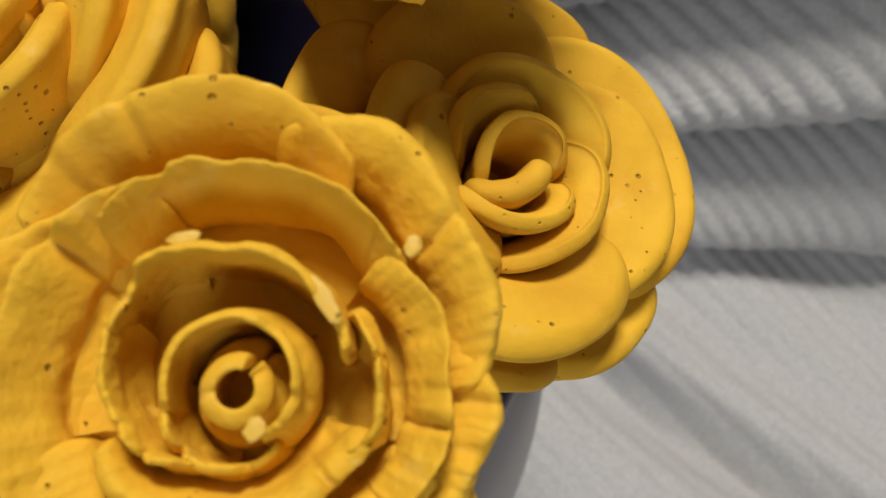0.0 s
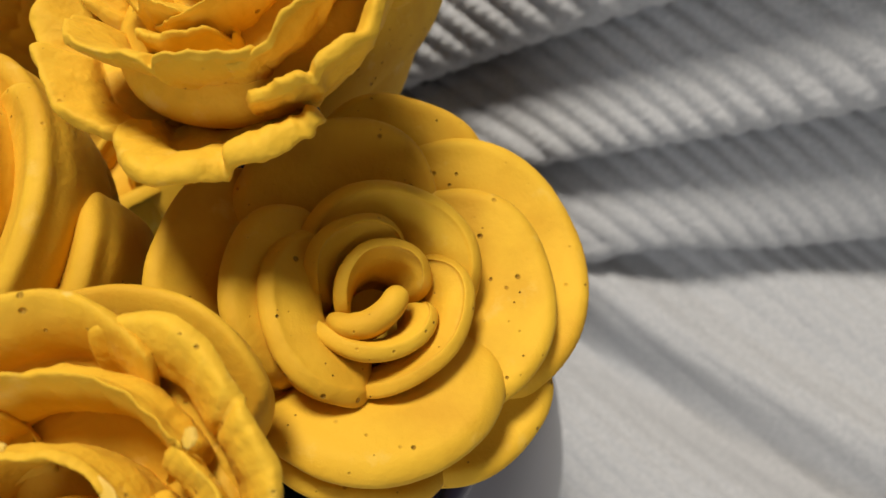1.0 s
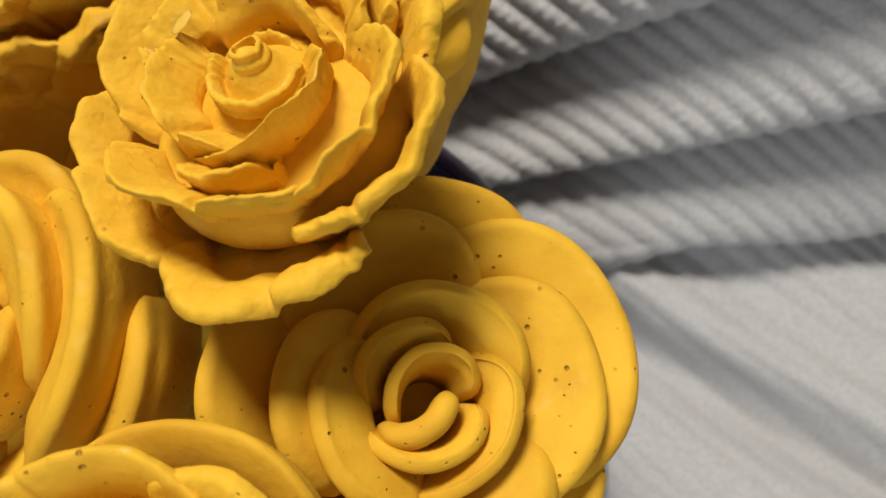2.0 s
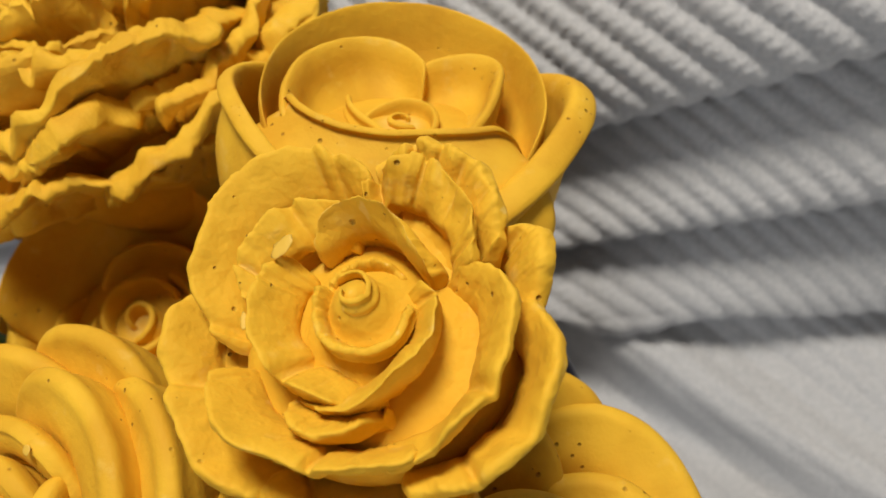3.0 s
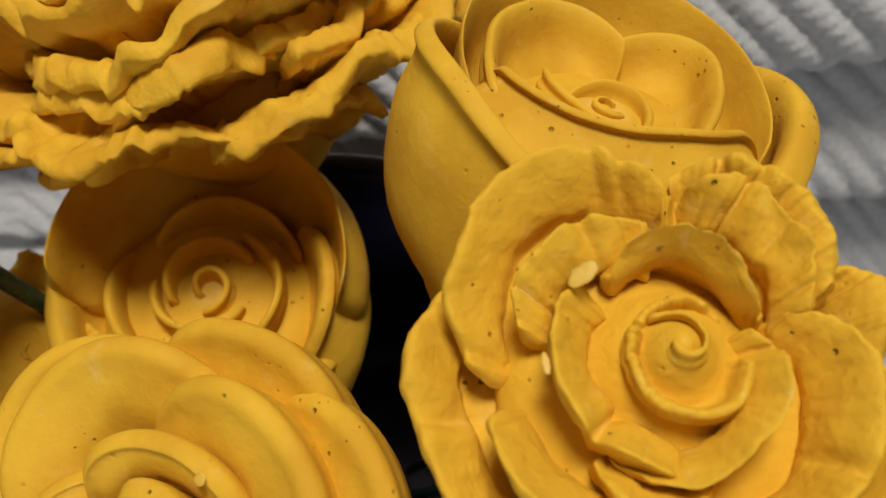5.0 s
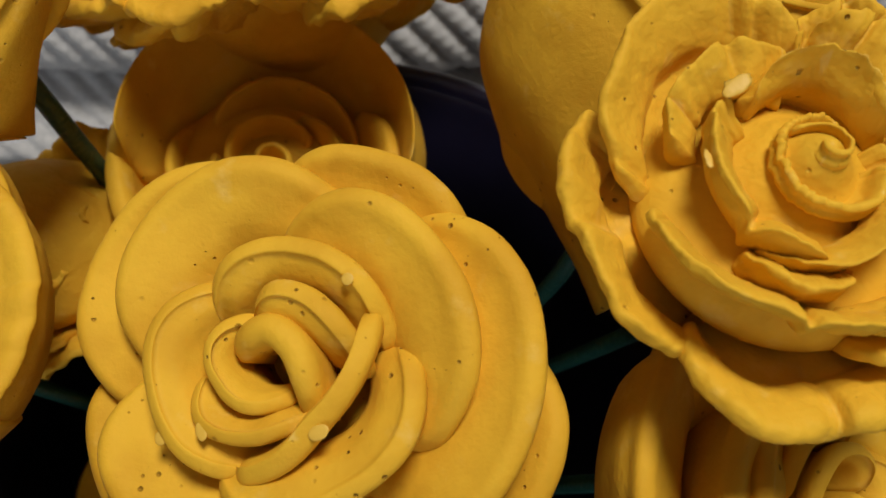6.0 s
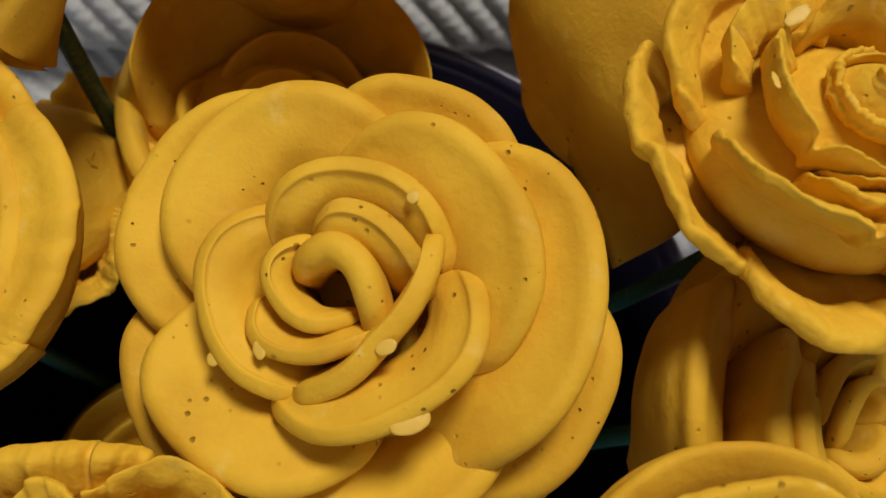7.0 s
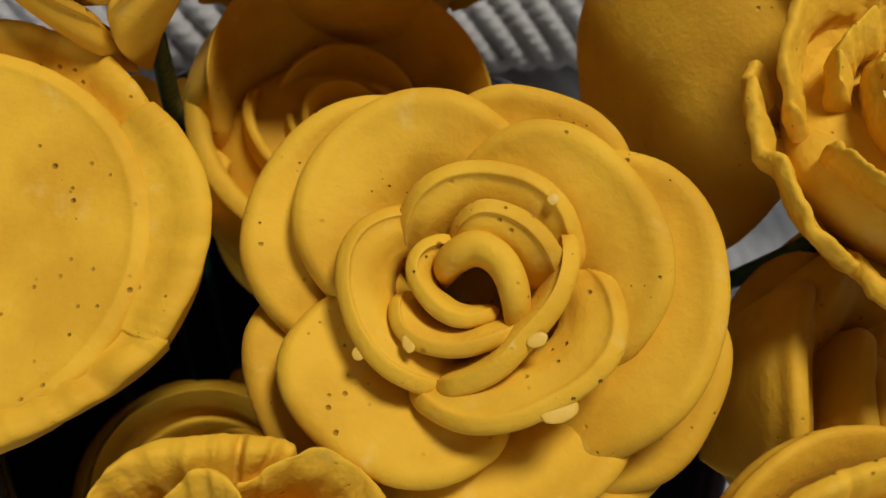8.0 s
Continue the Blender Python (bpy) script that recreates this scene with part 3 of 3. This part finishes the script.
# outer petals, standing or falling away
thin(rose_f, RF, 84, 180, (0.84, 1.06, 1.12, 1.07, 0.98), (0.04, 0.04, 0.02, -0.06, -0.20), h=0.42, w=0.46, curl=0.04, wave=0.01)
thin(rose_f, RF, 18, 88, (0.86, 0.90, 0.95, 0.98, 0.92), (-0.06, 0.0, 0.02, 0.04, 0.0), h=0.44, w=0.40, curl=0.05, rough=0.06, t=0.04, jag=0.04)
thin(rose_f, RF, -4, 34, (0.88, 0.96, 1.00, 0.96, 0.84), (-0.16, -0.12, -0.10, -0.12, -0.16), h=0.44, w=0.40, curl=0.08)
thin(rose_f, RF, 280, 360, (1.00, 1.08, 1.10, 1.04, 0.92), (-0.20, -0.14, -0.10, -0.08, -0.08), h=0.55, w=0.42, curl=0.06, wave=0.03)
thin(rose_f, RF, 154, 232, (1.14, 1.20, 1.18, 1.16, 1.12), (-0.24, -0.24, -0.26, -0.34, -0.40), h=0.40, w=0.46, curl=0.05, wave=0.03)
thin(rose_f, RF, 228, 300, (1.04, 1.20, 1.24, 1.16, 1.12), (-0.44, -0.40, -0.40, -0.34, -0.34), h=0.34, w=0.50, curl=0.09, wave=0.05)

RR = 0.0215
rose_r = thin_rose("yellow plaster rose with broken petal edges and pale chips", frame_of((0.0096, -0.0578, 0.2735), (0.0, -0.30, 0.95), (1.0, 0.009, 0.013)), RR,
                   [(0.0, -0.58), (0.10, -0.58), (0.24, -0.60), (0.42, -0.58), (0.60, -0.52), (0.72, -0.48)],
                   [(42, 0.50, 0.0, 0.11, 0.035, 80), (108, 0.61, 0.01, 0.07, 0.03, 80), (38, 0.91, -0.08, 0.05, 0.035, 40), (300, 0.19, -0.10, 0.04, 0.05, 30)], foot=(0.0, -0.015, 0.03))
# hollow tube at the heart, then long walls with deep gaps between
thin(rose_r, RR, 60, 415, (0.13, 0.14, 0.15, 0.14, 0.13), (-0.12, -0.14, -0.16, -0.14, -0.12), h=0.46, w=0.02, t=0.13, wave=0.0, jag=0.0, notch=0.03, rough=0.012, bowl=False)
thin(rose_r, RR, -66, 200, (0.25, 0.28, 0.29, 0.29, 0.30), (-0.14, -0.06, -0.03, -0.06, -0.12), h=0.50, w=0.03, t=0.07, wave=0.01, jag=0.008, notch=0.08, rough=0.018, bowl=False)
thin(rose_r, RR, 176, 312, (0.31, 0.34, 0.35, 0.33, 0.28), (-0.14, -0.16, -0.18, -0.18, -0.20), h=0.40, w=0.06, t=0.06, wave=0.01, rough=0.02, bowl=False, ends=0.3)
thin(rose_r, RR, 14, 160, (0.48, 0.52, 0.55, 0.62, 0.60), (-0.06, 0.02, 0.05, 0.02, -0.06), h=0.60, w=0.07, t=0.07, wave=0.02, notch=0.10, rough=0.03, bowl=False, ends=0.3)
thin(rose_r, RR, 150, 262, (0.60, 0.53, 0.46, 0.39, 0.34), (-0.06, -0.08, -0.10, -0.14, -0.18), h=0.44, w=0.10, notch=0.08, bowl=False, ends=0.3)
thin(rose_r, RR, 330, 396, (0.56, 0.61, 0.61, 0.59, 0.56), (-0.14, -0.08, -0.05, -0.06, -0.10), h=0.50, w=0.10, notch=0.08, bowl=False, ends=0.3)
thin(rose_r, RR, 200, 344, (0.62, 0.55, 0.50, 0.50, 0.54), (-0.12, -0.10, -0.09, -0.10, -0.14), h=0.34, w=0.20, curl=0.05, bowl=False, ends=0.3)
thin(rose_r, RR, 34, 134, (0.88, 0.92, 0.96, 0.97, 0.94), (-0.10, -0.04, -0.02, -0.02, -0.05), h=0.60, w=0.30, curl=-0.04, t=0.07, notch=0.05, ends=0.2)
thin(rose_r, RR, 112, 214, (0.94, 1.03, 1.00, 1.00, 0.97), (-0.06, -0.05, -0.07, -0.09, -0.12), h=0.44, w=0.44, notch=0.08, ends=0.2)
thin(rose_r, RR, 322, 404, (0.84, 0.87, 0.88, 0.87, 0.84), (-0.14, -0.11, -0.10, -0.10, -0.11), h=0.40, w=0.34, notch=0.08, ends=0.2)
thin(rose_r, RR, 196, 340, (0.94, 0.88, 0.84, 0.84, 0.86), (-0.16, -0.16, -0.17, -0.17, -0.17), h=0.32, w=0.44, curl=0.04, ends=0.2)
thin(rose_r, RR, 62, 146, (1.06, 1.22, 1.28, 1.31, 1.24), (-0.16, -0.12, -0.10, -0.14, -0.22), h=0.36, w=0.50, curl=0.05, wave=0.04, mat=M_SMOOTH, rough=0.015, ends=0.6)
thin(rose_r, RR, -2, 84, (0.94, 1.09, 1.13, 1.20, 1.14), (-0.22, -0.17, -0.14, -0.13, -0.16), h=0.36, w=0.44, curl=0.06, wave=0.03, rough=0.02, ends=0.6)
thin(rose_r, RR, 322, 374, (0.88, 0.97, 1.00, 1.01, 0.95), (-0.30, -0.27, -0.26, -0.26, -0.28), h=0.30, w=0.40, curl=0.05, ends=0.5)
thin(rose_r, RR, 130, 226, (1.12, 1.22, 1.22, 1.16, 1.06), (-0.24, -0.21, -0.21, -0.25, -0.30), h=0.34, w=0.46, curl=0.05, wave=0.04, ends=0.5)
thin(rose_r, RR, 212, 340, (1.02, 1.06, 1.06, 1.04, 1.0), (-0.34, -0.32, -0.32, -0.32, -0.34), h=0.30, w=0.50, curl=0.06, wave=0.04, ends=0.5)
under("petal", petal_mesh(random.Random(11), RR, 93, 105, 1.38, -0.60, M_SMOOTH, True, w=0.9, h=0.55, t=0.06, curl=0.03, back=0.8, foot=0.6, pinch=0.25, drop=0.25, power=2.5, rough=0.01, nu=48), rose_r)

RC = 0.0235
rose_c = thin_rose("yellow plaster rose with curled ruffled petals", frame_of((-0.0660, -0.0480, 0.2470), (-0.1, -0.2, 0.95), (0.968, 0.039, 0.25)), RC,
                   [(0.0, 0.0), (0.08, -0.02), (0.2, -0.2), (0.4, -0.30), (0.6, -0.38), (0.72, -0.42)], foot=(-0.02, -0.02, 0.03))
for a0, a1, r, z in ((0, 320, 0.15, 0.12), (100, 300, 0.34, 0.10), (-40, 120, 0.46, 0.10), (200, 360, 0.58, 0.06), (85, 215, 0.72, 0.04), (0, 120, 0.78, 0.06),
                     (60, 160, 1.0, 0.0), (-10, 80, 1.0, 0.0), (135, 245, 1.0, -0.04), (260, 380, 1.0, -0.06), (210, 310, 1.0, -0.06)):
    thin(rose_c, RC, a0, a1, (r * 0.95, r, r * 1.02, r, r * 0.95), (z - 0.08, z, z + 0.02, z, z - 0.08), h=0.45, w=min(0.4, 0.5 * r), curl=0.06 * r, wave=0.20 * r, jag=0.07, notch=0.14, t=0.035, bowl=r > 0.4, seed=5)


# ---------------------------------------------------------------- rosebuds
def rosebud(label, m, R, rows, seed=1, foot=(0, 0, 0.03), length=1.9, belly=0.10):
    """A tall cast bud: folded outer petals over a cup of wound inner ones. Rows: direction, span, radius, height, lip curl, inner depth, dip of the lip towards one end."""
    rng = random.Random(seed)
    bud = flower_base("rosebud", label, "flower", m)
    for a, span, r, z, curl, h, dip in rows:
        solid = r > 0.7
        under("petal", petal_mesh(rng, R, a, span, r, z, M_SMOOTH, solid, w=0.10 + 0.16 * r, h=h, t=0.06 if r < 0.85 else 0.07, curl=curl, back=length - 0.3, foot=0.6,
                                  belly=belly if r > 0.85 else 0.34, pinch=0.04, drop=0.42 if 0.85 < r < 0.95 else (0.14 if r > 0.8 else (0.24 if r > 0.5 else 0.10)), power=2.6, dip=dip, tuck=0.0 if r > 0.85 else -0.05, rough=0.006, nu=48), bud)
    under("heart", lathe("heart", [(0.0, -0.15 * R), (0.4 * R, -0.17 * R), (0.66 * R, -0.26 * R), (0.80 * R, -0.50 * R), (0.84 * R, -0.80 * R), (0.78 * R, -1.12 * R),
                                   (0.62 * R, (0.20 - length) * R), (0.1 * R, -length * R), (0.0, -length * R)], M_SMOOTH), bud)
    add_stem(bud, m, length * R, foot)
    return bud


BUD_ROWS = [(20, 340, 0.12, -0.04, 0.0, 0.14, 0), (235, 190, 0.30, 0.0, 0.0, 0.20, 0), (40, 190, 0.36, -0.02, 0.0, 0.20, 0), (140, 190, 0.66, 0.20, 0.0, 0.40, 0),
            (15, 170, 0.68, 0.12, 0.0, 0.36, 0), (262, 180, 0.72, -0.03, 0.02, 0.26, 0), (88, 200, 0.90, 0.42, -0.05, 0.5, 0),
            (182, 175, 0.97, -0.08, 0.12, 0.34, 0.9), (-2, 175, 0.97, -0.06, 0.18, 0.34, -0.9)]


def tall_petal(bud, R, a0, a1, radii, heights, w=0.20, h=0.40, t=0.07, curl=0.0, solid=True, back=1.5, belly=0.1, foot=0.6, tip=0.90):
    """One smooth petal of a tall bud, from direction a0 to a1; radii and heights of its lip at five even stations."""
    under("petal", petal_mesh(random.Random(int(a0 + a1)), R, (a0 + a1) / 2, a1 - a0, sum(radii) / 5, 0.0, M_SMOOTH, solid, w=w, h=h, t=t, curl=curl, back=back, belly=belly, foot=foot, tip=tip,
                              rough=0.006, nu=56, steps=5, radii=radii, heights=heights), bud)


RT = 0.0276
bud_t = rosebud("smooth yellow plaster rosebud with folded outer petals", frame_of((0.0240, 0.0565, 0.2605), (0.237, 0.53, 0.815), (0.99, 0.009, -0.143)), RT, [], foot=(0.01, 0.02, 0.03), length=1.7)
# rolled heart inside the cup
tall_petal(bud_t, RT, 20, 330, (0.05, 0.07, 0.08, 0.09, 0.10), (-0.12, -0.11, -0.11, -0.11, -0.13), w=0.03, h=0.10, t=0.045, solid=False)
tall_petal(bud_t, RT, 290, 540, (0.28, 0.22, 0.19, 0.17, 0.24), (-0.14, -0.08, -0.06, -0.07, -0.14), w=0.10, h=0.14, t=0.05, solid=False)
tall_petal(bud_t, RT, 150, 292, (0.38, 0.28, 0.23, 0.26, 0.32), (-0.04, -0.06, -0.08, -0.10, -0.14), w=0.10, h=0.16, t=0.05, solid=False)
# the two arches behind it and the wide lip in front
tall_petal(bud_t, RT, 68, 212, (0.40, 0.64, 0.68, 0.68, 0.70), (0.06, 0.14, 0.14, 0.08, -0.08), w=0.26, h=0.34, t=0.06, solid=False)
tall_petal(bud_t, RT, 284, 440, (0.58, 0.53, 0.56, 0.68, 0.46), (-0.10, 0.0, 0.10, 0.12, 0.04), w=0.24, h=0.32, t=0.06, solid=False)
tall_petal(bud_t, RT, 186, 330, (0.66, 0.62, 0.55, 0.54, 0.74), (0.08, 0.07, 0.05, 0.05, 0.06), w=0.16, h=0.26, t=0.06, back=0.9, belly=0.42, foot=1.2, tip=0.84)
# tall back petal and the two folded outer ones
tall_petal(bud_t, RT, -30, 206, (0.84, 0.88, 0.93, 0.86, 0.82), (-0.10, 0.16, 0.28, 0.20, -0.06), w=0.22, h=0.50, t=0.06, curl=-0.03, back=1.5, belly=-0.02, foot=0.62)
tall_petal(bud_t, RT, 134, 280, (0.84, 0.99, 0.96, 0.94, 0.90), (-0.10, 0.10, 0.10, -0.16, -0.62), w=0.10, h=0.50, t=0.11, curl=0.03, back=1.5, belly=0.10, foot=0.86)
tall_petal(bud_t, RT, -96, 52, (0.88, 0.88, 0.92, 1.02, 0.88), (-0.62, -0.24, 0.0, 0.08, -0.14), w=0.12, h=0.50, t=0.10, curl=0.12, back=1.45, belly=0.02, foot=0.80)
rosebud("smooth yellow plaster rosebud half hidden among the roses", frame_of((-0.0445, 0.0430, 0.2165), (0.05, 0.10, 0.98), (0.995, 0.012, -0.098)), 0.0280, [
    (60, 330, 0.13, 0.0, 0.0, 0.25, 0), (120, 170, 0.32, 0.02, 0.0, 0.3, 0), (250, 170, 0.34, 0.0, 0.0, 0.3, 0), (350, 150, 0.5, 0.04, 0.0, 0.4, 0), (210, 130, 0.62, 0.0, 0.02, 0.4, 0), (80, 120, 0.62, 0.06, 0.0, 0.4, 0),
    (0, 75, 0.80, 0.14, 0.05, 0.5, 0), (85, 200, 1.0, 0.42, -0.04, 0.6, 0), (190, 130, 0.95, 0.0, 0.08, 0.5, 0), (290, 120, 0.9, -0.05, 0.08, 0.5, 0)], seed=7, foot=(-0.015, 0.015, 0.03))
rosebud("yellow plaster rosebud leaning outward", frame_of((-0.089, 0.0535, 0.266), (-0.3, 0.3, 0.9), (0.968, 0.039, 0.25)), 0.0175, BUD_ROWS, seed=9, foot=(-0.02, 0.02, 0.03), length=1.3)
rosebud("shaded yellow plaster rosebud low in the vase", frame_of((-0.064, -0.020, 0.158), (-0.2, -0.1, 0.97), (0.968, 0.039, 0.25)), 0.028, BUD_ROWS, seed=10, foot=(-0.03, -0.01, 0.03), length=1.5)


def open_rose(label, m, R, seed=1, foot=(0, 0, 0.03)):
    """A wide open smooth rose: large bowl petals with a flat, broken rim."""
    rng = random.Random(seed)
    fl = flower_base("rose", label, "flower", m)
    for a0, a1, radii, z, w, h, t in ((-30, 34, (0.98, 1.02, 1.03, 1.02, 0.97), 0.0, 0.30, 0.09, 0.055), (-118, -26, (1.02, 0.90, 0.86, 0.90, 1.00), -0.02, 0.26, 0.08, 0.05),
                                     (26, 104, (0.92, 1.00, 1.02, 1.00, 0.92), -0.12, 0.34, 0.14, 0.05), (98, 186, (0.96, 1.0, 1.0, 1.0, 0.96), -0.04, 0.28, 0.12, 0.055),
                                     (180, 246, (0.96, 1.0, 1.0, 1.0, 0.98), -0.04, 0.28, 0.12, 0.055)):
        under("petal", petal_mesh(rng, R, (a0 + a1) / 2, a1 - a0, 1.0, 0.0, M_SMOOTH, True, w=w, h=h, t=t, curl=0.02, back=0.8, foot=0.7, wave=0.012, freq=3.0, jag=0.025, notch=0.05,
                                  rough=0.006, tip=0.97, nu=72, radii=radii, heights=[z - 0.02, z, z, z, z - 0.02]), fl)
    under("heart", lathe("heart", [(0.0, -0.16 * R), (0.3 * R, -0.14 * R), (0.55 * R, -0.10 * R), (0.72 * R, -0.07 * R), (0.78 * R, -0.055 * R), (0.84 * R, -0.12 * R), (0.80 * R, -0.45 * R), (0.45 * R, -0.95 * R), (0.0, -1.15 * R)], M_SMOOTH), fl)
    add_stem(fl, m, 1.1 * R, foot)
    return fl


open_rose("wide open smooth yellow plaster rose with a broken rim", frame_of((-0.1020, 0.0025, 0.2465), (-0.17, -0.06, 0.98), (0.968, 0.039, 0.25)), 0.0325, seed=8, foot=(-0.02, 0, 0.03))


# ---------------------------------------------------------------- carnations
def carnation(label, m, R, layers, seed=1, foot=(0, 0, 0.03)):
    """Stacked skirts of thin, deeply ruffled petals. Layers: radius, height, petals, span, inner depth, lip curl."""
    rng = random.Random(seed)
    fl = flower_base("carnation", label, "flower", m)
    for r, z, count, span, h, curl in layers:
        turn = rng.uniform(0, 360)
        for k in range(count):
            a = turn + 360 * k / count + rng.uniform(-14, 14)
            under("petal", petal_mesh(rng, R, a, span, r * rng.uniform(0.88, 1.12), z + rng.uniform(-0.10, 0.10), M_RUFFLE, False, w=0.10 + 0.45 * r, h=h, t=0.03,
                                      curl=curl, pinch=0.08, drop=0.06, power=4, slope=rng.uniform(-0.20, 0.20), tuck=rng.uniform(-0.12, 0.12), wave=0.14, freq=2.6, jag=0.03, notch=0.08, rough=0.06, streak=0.011, nu=96, steps=5), fl)
    under("heart", lathe("heart", [(0.0, 0.5 * R), (0.3 * R, 0.4 * R), (0.60 * R, 0.0), (0.66 * R, -0.30 * R), (0.3 * R, -0.7 * R), (0.1 * R, -0.85 * R), (0.0, -0.85 * R)], M_RUFFLE), fl)
    add_stem(fl, m, 0.85 * R, foot)
    return fl


carnation("ruffled yellow plaster carnation with layered frilled petals", frame_of((-0.0440, 0.0925, 0.2235), (-0.26, 0.60, 0.76), (0.960, 0.012, 0.260)), 0.042, [
    (0.12, 0.70, 2, 190, 0.4, 0.0), (0.28, 0.78, 3, 140, 0.5, 0.03), (0.48, 0.70, 4, 120, 0.7, 0.05), (0.64, 0.54, 4, 125, 0.6, 0.06), (0.78, 0.40, 5, 110, 0.5, 0.08),
    (0.88, 0.26, 5, 105, 0.45, 0.10), (0.95, 0.13, 5, 100, 0.4, 0.10), (0.99, 0.02, 6, 90, 0.3, 0.10), (0.98, -0.10, 6, 84, 0.2, 0.06)], seed=5, foot=(-0.01, 0.02, 0.03))
carnation("small shaded yellow plaster flower with ridged petals", frame_of((-0.088, 0.030, 0.208), (-0.3, 0.1, 0.95), (1, 0, 0)), 0.026, [
    (0.2, 0.3, 3, 120, 0.3, 0.0), (0.5, 0.16, 5, 85, 0.4, 0.03), (0.8, -0.05, 6, 75, 0.4, 0.05)], seed=15, foot=(-0.03, 0.01, 0.03))
